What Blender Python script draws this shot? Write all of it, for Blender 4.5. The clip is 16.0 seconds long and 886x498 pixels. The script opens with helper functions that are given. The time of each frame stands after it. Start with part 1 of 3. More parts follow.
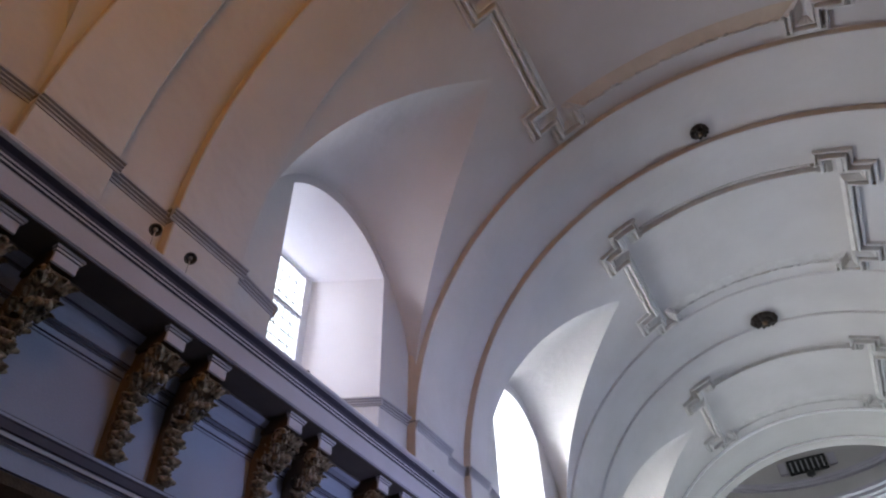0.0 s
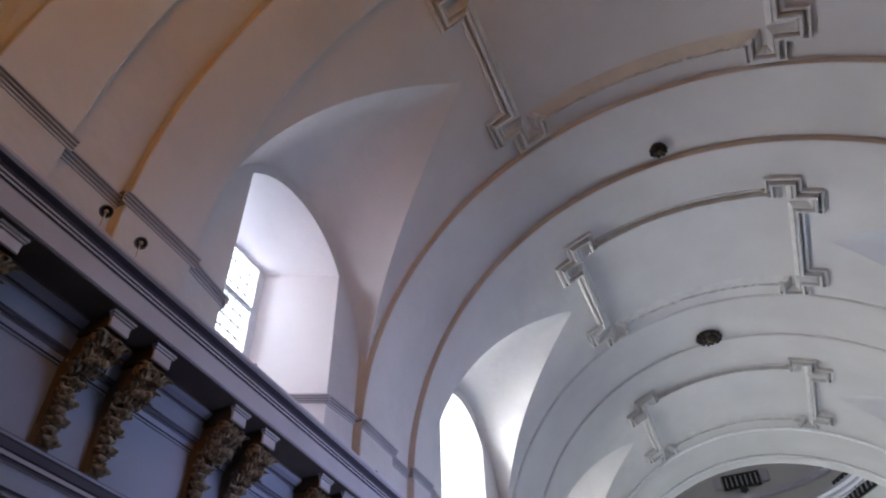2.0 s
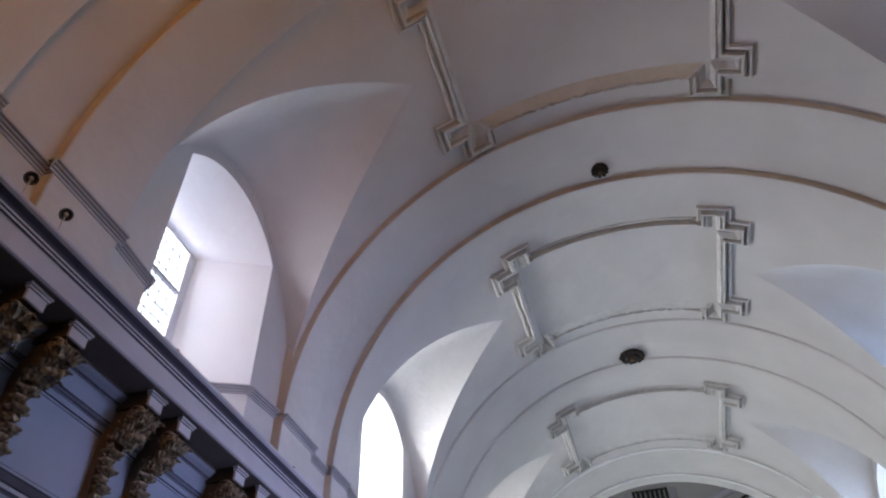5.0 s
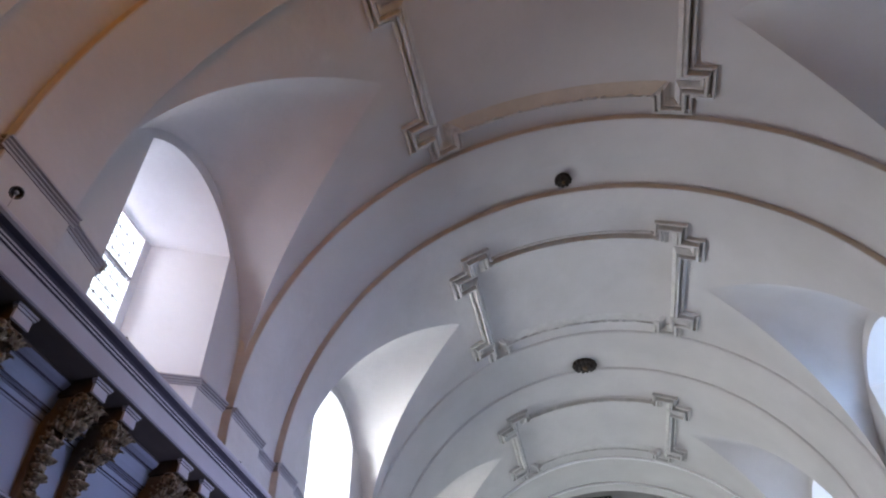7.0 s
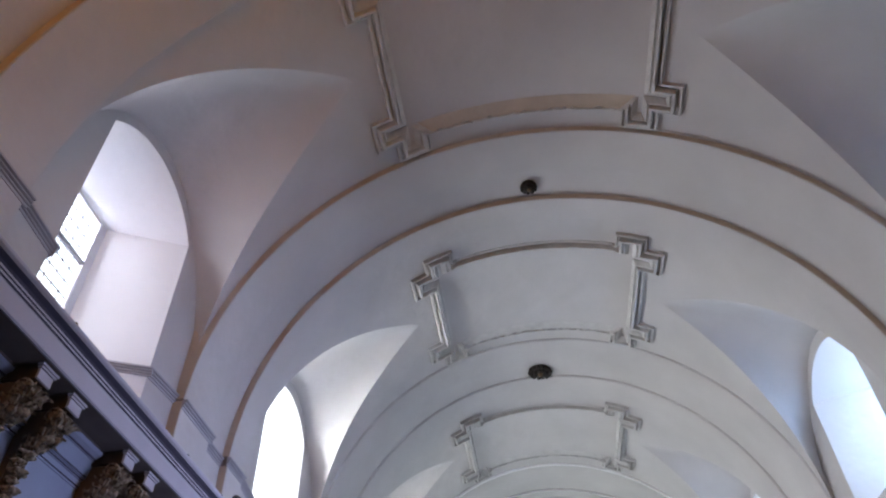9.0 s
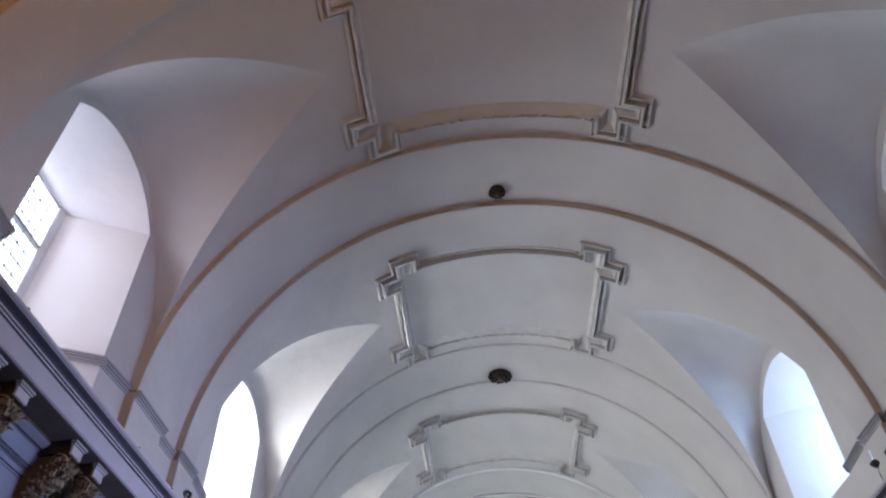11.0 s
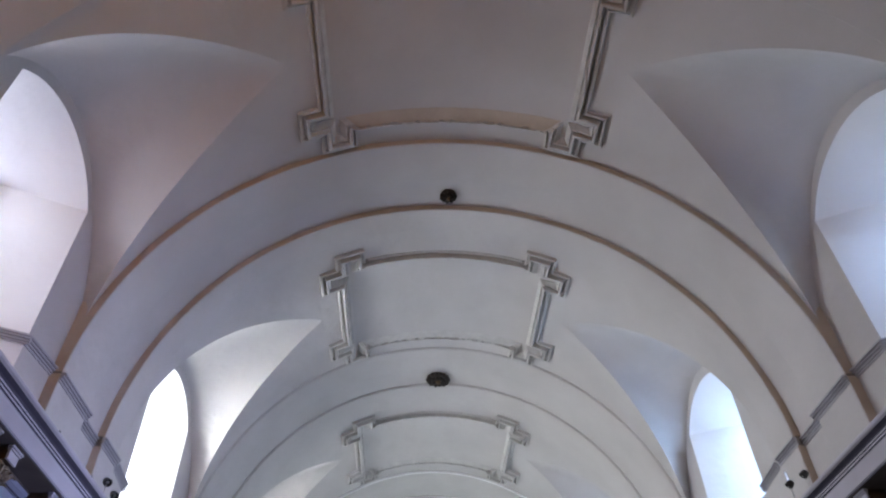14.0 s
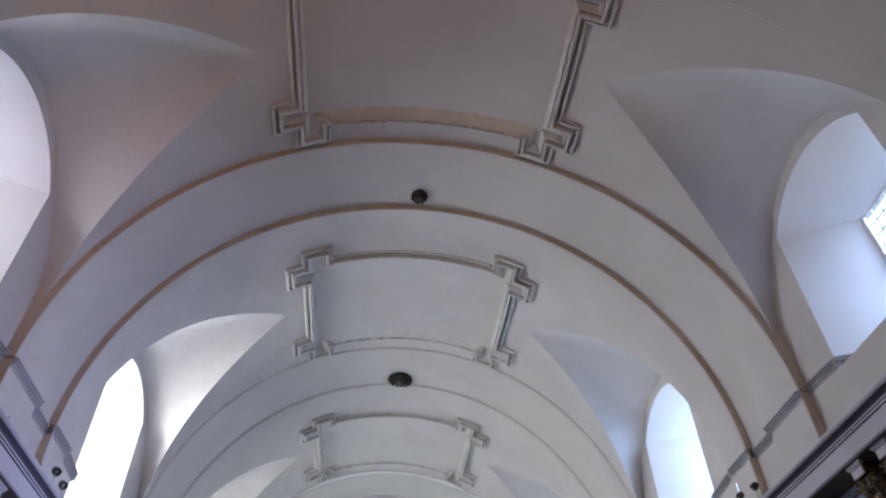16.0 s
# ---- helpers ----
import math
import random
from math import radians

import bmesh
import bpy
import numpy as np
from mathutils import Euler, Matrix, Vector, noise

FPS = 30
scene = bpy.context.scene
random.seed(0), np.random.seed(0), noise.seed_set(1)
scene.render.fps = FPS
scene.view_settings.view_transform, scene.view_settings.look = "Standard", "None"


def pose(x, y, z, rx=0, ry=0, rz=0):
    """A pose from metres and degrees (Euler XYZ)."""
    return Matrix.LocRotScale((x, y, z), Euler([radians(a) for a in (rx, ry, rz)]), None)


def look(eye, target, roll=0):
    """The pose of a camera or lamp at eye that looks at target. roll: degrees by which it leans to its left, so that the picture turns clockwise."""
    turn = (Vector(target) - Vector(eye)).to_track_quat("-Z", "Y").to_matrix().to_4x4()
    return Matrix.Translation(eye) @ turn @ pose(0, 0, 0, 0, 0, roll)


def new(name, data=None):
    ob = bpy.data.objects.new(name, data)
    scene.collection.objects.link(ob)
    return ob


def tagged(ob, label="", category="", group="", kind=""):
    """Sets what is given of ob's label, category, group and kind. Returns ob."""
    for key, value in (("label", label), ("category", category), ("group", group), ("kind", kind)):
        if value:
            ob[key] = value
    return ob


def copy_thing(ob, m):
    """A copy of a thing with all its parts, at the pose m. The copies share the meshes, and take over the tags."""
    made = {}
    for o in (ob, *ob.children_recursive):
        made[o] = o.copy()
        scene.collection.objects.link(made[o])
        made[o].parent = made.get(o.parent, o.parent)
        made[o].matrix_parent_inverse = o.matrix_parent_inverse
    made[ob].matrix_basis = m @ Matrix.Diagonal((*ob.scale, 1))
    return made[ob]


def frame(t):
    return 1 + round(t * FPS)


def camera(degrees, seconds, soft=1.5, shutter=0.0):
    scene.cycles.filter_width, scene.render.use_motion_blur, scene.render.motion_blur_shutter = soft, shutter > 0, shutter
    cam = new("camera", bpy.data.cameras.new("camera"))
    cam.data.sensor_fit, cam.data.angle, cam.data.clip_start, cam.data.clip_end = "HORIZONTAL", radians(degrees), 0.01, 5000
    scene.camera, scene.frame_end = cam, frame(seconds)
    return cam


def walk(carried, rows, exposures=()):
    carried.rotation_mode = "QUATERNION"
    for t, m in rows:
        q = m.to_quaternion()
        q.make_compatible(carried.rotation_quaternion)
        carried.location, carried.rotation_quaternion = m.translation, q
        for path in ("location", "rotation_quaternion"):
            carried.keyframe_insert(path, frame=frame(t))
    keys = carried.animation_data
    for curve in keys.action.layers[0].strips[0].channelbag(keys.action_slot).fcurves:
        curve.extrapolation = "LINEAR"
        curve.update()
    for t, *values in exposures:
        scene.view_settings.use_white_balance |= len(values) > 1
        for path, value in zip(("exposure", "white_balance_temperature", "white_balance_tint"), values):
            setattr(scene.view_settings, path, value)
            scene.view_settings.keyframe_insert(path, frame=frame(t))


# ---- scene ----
cam = camera(64.88, 16.0, soft=2.2)
EYE = (-0.646, 0.0, 1.6)
# seconds, yaw, pitch, roll: a slow pan on a stand
TURNS = [
    (0.0, 28.57, 43.63, 1.61),
    (0.5, 27.48, 43.64, 1.58),
    (1.0, 26.24, 43.63, 1.54),
    (1.5, 24.90, 43.65, 1.50),
    (2.0, 23.59, 43.64, 1.47),
    (2.5, 22.33, 43.62, 1.42),
    (3.0, 21.18, 43.61, 1.44),
    (3.5, 19.97, 43.63, 1.44),
    (4.0, 18.79, 43.62, 1.41),
    (6.5, 13.09, 43.62, 1.35),
    (7.0, 11.99, 43.62, 1.33),
    (7.5, 10.90, 43.62, 1.33),
    (8.0, 9.78, 43.63, 1.32),
    (8.5, 8.70, 43.62, 1.30),
    (9.0, 7.71, 43.63, 1.25),
    (11.5, 2.88, 43.65, 1.26),
    (12.0, 1.87, 43.64, 1.23),
    (12.5, 0.84, 43.63, 1.21),
    (13.0, -0.17, 43.65, 1.22),
    (13.5, -1.19, 43.65, 1.19),
    (14.0, -2.15, 43.66, 1.22),
    (14.5, -3.11, 43.66, 1.16),
    (15.0, -4.04, 43.65, 1.18),
    (15.5, -4.98, 43.66, 1.11),
    (16.0, -5.90, 43.67, 1.03),
]
walk(cam, [(t, pose(*EYE, 90 + pitch, roll, yaw)) for t, yaw, pitch, roll in TURNS])
scene.view_settings.exposure = 0.0

# ---- world and light ----
world = bpy.data.worlds.new("sky")
scene.world = world
world.use_nodes = True
wn = world.node_tree.nodes
sky = wn.new("ShaderNodeTexSky")
sky.sky_type = "NISHITA"
sky.sun_disc = False
sky.sun_elevation, sky.sun_rotation = radians(48), radians(250)
world.node_tree.links.new(sky.outputs[0], wn["Background"].inputs[0])
wn["Background"].inputs[1].default_value = 0.1
def area(name, m, w, h, power, colour, spread=180):
    d = bpy.data.lights.new(name, "AREA")
    d.shape, d.size, d.size_y, d.energy, d.color = "RECTANGLE", w, h, power, colour
    d.spread = radians(spread)
    ob = new(name, d)
    ob.matrix_world = m
    return ob


# ---- sizes (metres), fitted to the view, scale assumed ----
Z0 = 1.6                       # the lens above the floor
ZC = 4.83 + Z0                 # springing line, centre of the barrel vault
RB, RR = 5.12, 5.0            # radius of the bays, of the ribs
P, BAY = 6.27, 5.72            # bay length, middle of the first bay
HALF = 1.95                    # half a bay between ribs
WALL = 5.2                     # plane of the window walls
BAYS = range(-1, 3)
Y_START, Y_END = BAY - 2 * P + 1.9, BAY + 2 * P + 4.45
WIN_W, WIN_SPRING, WIN_RISE = 1.14, 7.2 + Z0, 0.52
WIN_SILL = {-1: 4.62 + Z0, 1: 4.91 + Z0}     # the east sills lie at the impost
GLASS_X, GLASS_W, GLASS_TOP, GLASS_SILL = 6.2, 0.6, 7.16 + Z0, 5.35 + Z0
SHIFT = {(1, -1): -0.13}         # the second west window is set south in its bay to fit the view
TIP = math.asin(2.577 / RB)    # where the lunettes reach up to

# sky light that falls in at the windows, one lamp behind each glazing
POWER = {(-1, 0): 455, (-1, 1): 935, (-1, 2): 800, (1, 0): 1430, (1, 1): 245, (1, 2): 320}
for (side, k), power in POWER.items():
    tint = {(1, 0): (0.49, 0.70, 1.16), (1, 1): (0.50, 0.74, 1.2), (1, 2): (0.64, 0.80, 1.10), (-1, 0): (0.97, 0.945, 1.14), (-1, 1): (0.95, 0.995, 1.03), (-1, 2): (0.96, 1.0, 1.02)}
    colour = tint[side, k]
    if k == 0 and side > 0:       # open sky above the roofs outside
        area("window_light", look((7.6, BAY, 8.0 + Z0), (5.4, BAY, 5.6 + Z0)), 3.0, 2.6, power, colour)
    elif k == 0:
        area("window_light", look((-6.95, BAY, 7.0 + Z0), (0, BAY, 6.2 + Z0)), 2.9, 3.0, power, colour)
    else:            # west lamps are tilted up to brighten the lunettes
        area("window_light", look((side * 6.56, BAY + k * P, 6.35 + Z0), (0, BAY + k * P, (7.6 if side < 0 else 6.4) + Z0)), 1.7, 2.5, power, colour)
# lamp added for an unseen, assumed crossing window; brightens the far ribs
area("crossing_added_light", look((0, 32.4, 7.0), (0, 20, 10.5)), 3.0, 3.0, 800, (0.87, 1.0, 1.04))
# one unseen warm lamp behind the camera, assumed from the orange-lit edges
area("unseen_warm_lamp", look((-1.2, -1.0, 7.1), (-2.8, 4.2, 8.9)), 1.8, 1.8, 58, (1.0, 0.43, 0.06), 150)
# fill lamp added low in the east to brighten the west frieze
area("low_east_fill", look((5.0, 7.0, 1.7), (-5.0, 9.2, 4.8)), 1.6, 2.4, 88, (0.62, 0.68, 1.12), 72)

# ---- materials ----
def material(name, colour, rough=0.85, vary=0.08, scale=1.2, bump=0.05, grain=60, metal=0.0, second=None, spec=0.3, wave=0.0):
    m = bpy.data.materials.new(name)
    m.use_nodes = True
    n, l = m.node_tree.nodes, m.node_tree.links
    b = n["Principled BSDF"]
    b.inputs["Roughness"].default_value, b.inputs["Metallic"].default_value = rough, metal
    b.inputs["Specular IOR Level"].default_value = spec
    co = n.new("ShaderNodeTexCoord")
    big, fine = n.new("ShaderNodeTexNoise"), n.new("ShaderNodeTexNoise")
    big.inputs["Scale"].default_value, big.inputs["Detail"].default_value = scale, 6
    fine.inputs["Scale"].default_value, fine.inputs["Detail"].default_value = grain, 4
    ramp = n.new("ShaderNodeValToRGB")
    dark = second or [c * (1 - 2.2 * vary) for c in colour]
    ramp.color_ramp.elements[0].position, ramp.color_ramp.elements[1].position = 0.3, 0.68
    ramp.color_ramp.elements[0].color = (*dark, 1)
    ramp.color_ramp.elements[1].color = (*colour, 1)
    mix = n.new("ShaderNodeMix")
    mix.data_type, mix.blend_type = "RGBA", "MULTIPLY"
    mix.inputs["Factor"].default_value = min(1, vary * 2)
    bp = n.new("ShaderNodeBump")
    bp.inputs["Strength"].default_value, bp.inputs["Distance"].default_value = bump * 4, 0.01
    for t in (big, fine):
        l.new(co.outputs["Object"], t.inputs["Vector"])
    l.new(big.outputs["Fac"], ramp.inputs["Fac"])
    l.new(ramp.outputs["Color"], mix.inputs["A"])
    l.new(fine.outputs["Color"], mix.inputs["B"])
    l.new(mix.outputs["Result"], b.inputs["Base Color"])
    l.new(fine.outputs["Fac"], bp.inputs["Height"])
    l.new(bp.outputs["Normal"], b.inputs["Normal"])
    if wave:          # slow unevenness of hand-laid plaster
        slow, wb = n.new("ShaderNodeTexNoise"), n.new("ShaderNodeBump")
        slow.inputs["Scale"].default_value, slow.inputs["Detail"].default_value = 1.7, 3
        wb.inputs["Strength"].default_value, wb.inputs["Distance"].default_value = 1.0, wave
        l.new(co.outputs["Object"], slow.inputs["Vector"])
        l.new(slow.outputs["Fac"], wb.inputs["Height"])
        l.new(wb.outputs["Normal"], bp.inputs["Normal"])
    return m


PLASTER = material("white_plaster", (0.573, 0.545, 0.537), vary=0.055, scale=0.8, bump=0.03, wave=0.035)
# warm light on rib edges and frame slopes, put into this ochre
EDGE = material("warm_light_ochre", (0.59, 0.49, 0.395), vary=0.07, scale=3)
SASH = material("white_sash_paint", (0.74, 0.73, 0.74), rough=0.6, vary=0.03, scale=6)
# light in the reveals and on the last rib edges, put into whiter plaster
REVEAL = material("plaster_lightened_as_lit", (0.86, 0.85, 0.85), vary=0.02, scale=1.2, bump=0.02, wave=0.03)
STUCCO = material("stucco_moulding", (0.62, 0.60, 0.58), vary=0.08, scale=5, bump=0.08)
CORNICE = material("grey_cornice_paint", (0.52, 0.495, 0.56), vary=0.05, scale=2)
# shade under the cornice and architrave, put into the colour
DARK = material("soffit_dark_as_shade", (0.15, 0.125, 0.115), vary=0.1, scale=3)
IMPOST_GREY = material("impost_grey_paint", (0.44, 0.43, 0.46), vary=0.06, scale=3)
# the grey impost again, browned for the dim warm light on rib faces
IMPOST_WARM_SHADE = material("impost_warm_shade_brown", (0.30, 0.265, 0.24), vary=0.08, scale=4)
# shadow lines between the mouldings, painted in dark blue
LINE = material("dark_blue_shadow_line", (0.09, 0.085, 0.12), vary=0.08, scale=5)
# blue daylight on the frieze, put into its plaster colour
FRIEZE = material("blue_lit_frieze_plaster", (0.345, 0.37, 0.49), vary=0.05, scale=1.5)
# dark spots in the noise imitate shade in the carving's crevices
GILT = material("old_gilded_wood", (0.46, 0.365, 0.265), rough=0.5, vary=0.2, scale=26, bump=0.2, metal=0.1, second=(0.05, 0.028, 0.014))
BOLE = material("worn_red_brown_gilding", (0.17, 0.108, 0.062), rough=0.55, vary=0.15, scale=6, bump=0.12)
WOOD = material("dark_carved_wood", (0.10, 0.06, 0.035), rough=0.55, vary=0.15, scale=9, bump=0.15)
IRON = material("dark_iron", (0.03, 0.03, 0.03), rough=0.5, vary=0.1, scale=20, metal=0.6)
DARKEST_WOOD = material("darkest_carved_wood", (0.03, 0.022, 0.017), rough=0.6, vary=0.15, scale=9, bump=0.15)
BLACK = material("black_plastic", (0.02, 0.02, 0.022), rough=0.35, vary=0.05, scale=20, spec=0.5)
STONE = material("stone_floor", (0.15, 0.13, 0.115), rough=0.5, vary=0.1, scale=2.5)
METAL = material("brushed_metal", (0.5, 0.5, 0.52), rough=0.3, vary=0.05, scale=20, metal=1.0)
LEAD = material("lead_glazing_bar", (0.40, 0.40, 0.42), rough=0.6, vary=0.1, scale=20)


def glass_material():
    m = bpy.data.materials.new("window_glass")
    m.use_nodes = True
    n, l = m.node_tree.nodes, m.node_tree.links
    mix, tr, gl = n.new("ShaderNodeMixShader"), n.new("ShaderNodeBsdfTransparent"), n.new("ShaderNodeBsdfGlossy")
    info, ramp = n.new("ShaderNodeObjectInfo"), n.new("ShaderNodeValToRGB")
    ramp.color_ramp.elements[0].color = (0.82, 0.86, 0.88, 1)
    ramp.color_ramp.elements[1].color = (0.97, 0.98, 0.98, 1)
    l.new(info.outputs["Random"], ramp.inputs["Fac"])
    l.new(ramp.outputs["Color"], tr.inputs["Color"])
    gl.inputs["Roughness"].default_value = 0.05
    mix.inputs[0].default_value = 0.06
    l.new(tr.outputs[0], mix.inputs[1])
    l.new(gl.outputs[0], mix.inputs[2])
    l.new(mix.outputs[0], n["Material Output"].inputs["Surface"])
    return m


GLASS = glass_material()


# ---- building helpers ----
def finish(name, bm, mats, smooth=None):
    bmesh.ops.recalc_face_normals(bm, faces=bm.faces)
    me = bpy.data.meshes.new(name)
    bm.to_mesh(me)
    bm.free()
    for m in mats if isinstance(mats, (list, tuple)) else [mats]:
        me.materials.append(m)
    if smooth:
        me.shade_smooth()
        me.set_sharp_from_angle(angle=radians(smooth))
    return me


def part(name, bm, mats, parent, label="", smooth=None):
    ob = new(name, finish(name, bm, mats, smooth))
    ob.parent = parent
    return tagged(ob, label) if label else ob


def structure(name, bm, mats, label, category, smooth=None):
    return tagged(new(name, finish(name, bm, mats, smooth)), label, category, kind="structure")


def empty(name, label, category, group="", kind=""):
    ob = new(name)
    ob.empty_display_size = 0.1
    return tagged(ob, label, category, group, kind)


def grid(bm, rows, mat=0, close=False):
    """Faces between rows of points."""
    made = [[bm.verts.new(p) for p in r] for r in rows]
    for a, b in zip(made, made[1:]):
        n = len(a)
        for i in range(n if close else n - 1):
            q = (a[i], a[(i + 1) % n], b[(i + 1) % n], b[i])
            f = bm.faces.new(q)
            f.material_index = mat
    return made


def box(bm, x0, x1, y0, y1, z0, z1, mat=0, bevel=0.0):
    r = bmesh.ops.create_cube(bm, size=1)
    vs = r["verts"]
    for v in vs:
        v.co = Vector(((x0 + x1) / 2 + v.co.x * (x1 - x0), (y0 + y1) / 2 + v.co.y * (y1 - y0), (z0 + z1) / 2 + v.co.z * (z1 - z0)))
    for f in {f for v in vs for f in v.link_faces}:
        f.material_index = mat
    if bevel:
        es = list({e for v in vs for e in v.link_edges})
        bmesh.ops.bevel(bm, geom=es, offset=bevel, segments=1, affect="EDGES")


def extrude_profile(bm, prof, y0, y1, side, mats=None, step=None, caps=True):
    """A closed (x, z) outline pushed along y; x is measured outwards from the nave's axis."""
    n = max(1, round((y1 - y0) / step)) if step else 1
    rows = [[bm.verts.new((side * x, y0 + (y1 - y0) * i / n, z)) for x, z in prof] for i in range(n + 1)]
    for a, b in zip(rows, rows[1:]):
        for i in range(len(prof)):
            j = (i + 1) % len(prof)
            f = bm.faces.new((a[i], a[j], b[j], b[i]))
            f.material_index = mats[i] if mats else 0
    if caps:
        bm.faces.new(rows[0])
        bm.faces.new(rows[-1])


def vault(s, y, h=0.0):
    """A point on the vault: s along the arc from the crown, h below the surface."""
    a = s / RB
    return Vector(((RB - h) * math.sin(a), y, ZC + (RB - h) * math.cos(a)))


def groin(u, s, k):
    """The lunette's width on the vault on one side of its axis and the angle there; u runs from the tip to the springing."""
    if s < 0:
        g = 4.0 * u - 2.1 * u * u if u < 0.95 else 1.93
    else:
        g = 3.6 * u - 1.7 * u * u if k < 1 else 3.0 * u - 1.12 * u * u
    return min(1.93, g), TIP + (math.pi / 2 - TIP) * u


def wall_arch(u):
    """The lunette's outline on the window wall."""
    phi = math.pi / 2 * u ** 0.9
    return 1.95 * math.sin(phi), 5.0 + Z0 + 2.95 * math.cos(phi)


def half(k, s):
    """From a bay's middle to its end; the second bay is drawn back to a narrowed rib to fit the view."""
    return 2.35 if (k, s) == (1, -1) else HALF


def wall_x(a):
    """The window wall comes forward a little from the opening to the ribs, slanted to fit the view."""
    return WALL - 0.08 * min(1.0, max(0.0, (abs(a) - WIN_W) / (1.95 - WIN_W)))


def groin_y(u, s, k, side):
    """Where the groin lies along its bay; the second west lunette is bent a little south to fit the view."""
    g = groin(u, s, k)[0]
    if (k, side) != (1, -1):
        return s * min(g, HALF)
    return -g - 0.06 - 0.06 * math.sin(math.pi * min(1, u)) - 0.12 * max(0.0, u - 0.5) if s < 0 else g - 0.06 * max(0.0, 1 - u / 0.2)


US = [i / 36 for i in range(37)]


# ---- vault bays with their lunettes ----
def build_bay(k):
    yc = BAY + k * P
    bm = bmesh.new()
    # crown between the lunette tips
    n = 26
    ys = [-half(k, -1) * j / 6 for j in range(6, 0, -1)] + [half(k, 1) * j / 6 for j in range(7)]
    grid(bm, [[vault(RB * TIP * (2 * i / n - 1), yc + y) for y in ys] for i in range(n + 1)])
    for side in (-1, 1):
        for s in (-1, 1):
            rows = []
            for u in US:
                a = groin(u, s, k)[1]
                y = groin_y(u, s, k, side)
                rows.append([vault(side * RB * a, yc + y + (s * half(k, s) - y) * j / 6) for j in range(7)])
            grid(bm, rows)
    bmesh.ops.remove_doubles(bm, verts=bm.verts, dist=0.0005)
    ob = structure("ceiling", bm, PLASTER, "white plastered barrel vault bay between two lunettes", "ceiling", smooth=30)
    for side in (-1, 1):
        bm = bmesh.new()
        rows = []
        for s, us in ((-1, US[::-1]), (1, US[1:])):
            for u in us:
                a = groin(u, s, k)[1]
                w, z = wall_arch(u)
                top = vault(side * RB * a, yc + groin_y(u, s, k, side))
                low = Vector((side * wall_x(w), yc + s * w, z))
                row = []
                for i in range(13):
                    t = i / 12
                    q = top.lerp(low, t)
                    q.z += 0.10 * math.sin(math.pi * t) * (1 - u)
                    row.append(q)
                rows.append(row)
        grid(bm, rows)
        structure("ceiling_lunette", bm, PLASTER, "white plaster lunette groined into the vault over a window", "lunette", smooth=40)
    return ob


for k in BAYS:
    build_bay(k)


# ---- double ribs ----
def arch_path(r, z_low, n=64):
    pts = [(-r, z_low)]
    pts += [(-r * math.cos(math.pi * i / n), ZC + r * math.sin(math.pi * i / n)) for i in range(n + 1)]
    return pts + [(r, z_low)]


def build_rib(y0, y1, lean=0.0, r=RR, wash=None, e=0.012, steps=1):
    bm = bmesh.new()
    low = 3.7 + Z0
    outer = arch_path(RB + 0.35, low)
    soft = arch_path(r + e, low)
    turn = [math.pi / 2 * i / steps for i in range(steps + 1)]

    def near(ring, y):
        return [(x, y + lean * (max(0, z - ZC) / RR - 0.6), z) for x, z in ring]
    near_edge = [near(arch_path(r + e * (1 - math.sin(a)), low), y0 + e * (1 - math.cos(a))) for a in turn]
    far_edge = [[(x, y1 - e * (1 - math.cos(a)), z) for x, z in arch_path(r + e * (1 - math.sin(a)), low)] for a in turn[::-1]]
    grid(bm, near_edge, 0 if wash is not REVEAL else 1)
    grid(bm, [near_edge[-1]] + far_edge, 0)
    grid(bm, [near(outer, y0), near(soft, y0)], 1)
    grid(bm, [[(x, y, z) for x, z in ring] for ring, y in ((soft, y1), (outer, y1), (outer, y0))], 1)
    bmesh.ops.remove_doubles(bm, verts=bm.verts, dist=0.0005)
    structure("ceiling_rib", bm, [PLASTER, wash or EDGE], "plastered transverse rib with pale edges" if wash else "plastered transverse rib with edges tinted ochre as if lit", "vault rib", smooth=35)


RIB_GAP = []
NEAR = {-2: 1.27, -1: 1.14, 0: 1.27, 1: 1.27, 2: 1.27}     # from the middle of a pair of ribs to its near face
for k in range(-2, 3):
    c = BAY + k * P + P / 2 - 0.035
    ends = ((c - NEAR[k], c - 0.37), (c + 0.36, c + (0.92 if k == 0 else 1.30))) if k < 2 else ((c - 1.0, c - 0.1), (c + 0.80, c + 1.36))
    for y0, y1 in ends:
        if y1 > Y_START:
            # edge colour follows the light: warm near, plain next, whitened at the end
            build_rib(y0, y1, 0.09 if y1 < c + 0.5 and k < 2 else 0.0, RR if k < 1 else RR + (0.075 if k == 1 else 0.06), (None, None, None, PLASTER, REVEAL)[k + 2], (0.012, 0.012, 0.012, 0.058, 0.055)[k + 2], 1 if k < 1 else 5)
    bm = bmesh.new()
    ring = arch_path(RB, 3.7 + Z0)
    back = arch_path(RB + 0.3, 3.7 + Z0)
    grid(bm, [[(x, y, z) for x, z in r] for r, y in ((back, c - (0.4 if k < 2 else 1.35)), (ring, c - (0.4 if k < 2 else 1.35)), (ring, c + (0.4 if k < 2 else 0.85)), (back, c + (0.4 if k < 2 else 0.85)))])
    structure("ceiling_band", bm, PLASTER, "plain plaster band of the vault between two ribs", "ceiling", smooth=35)
    RIB_GAP.append(c)


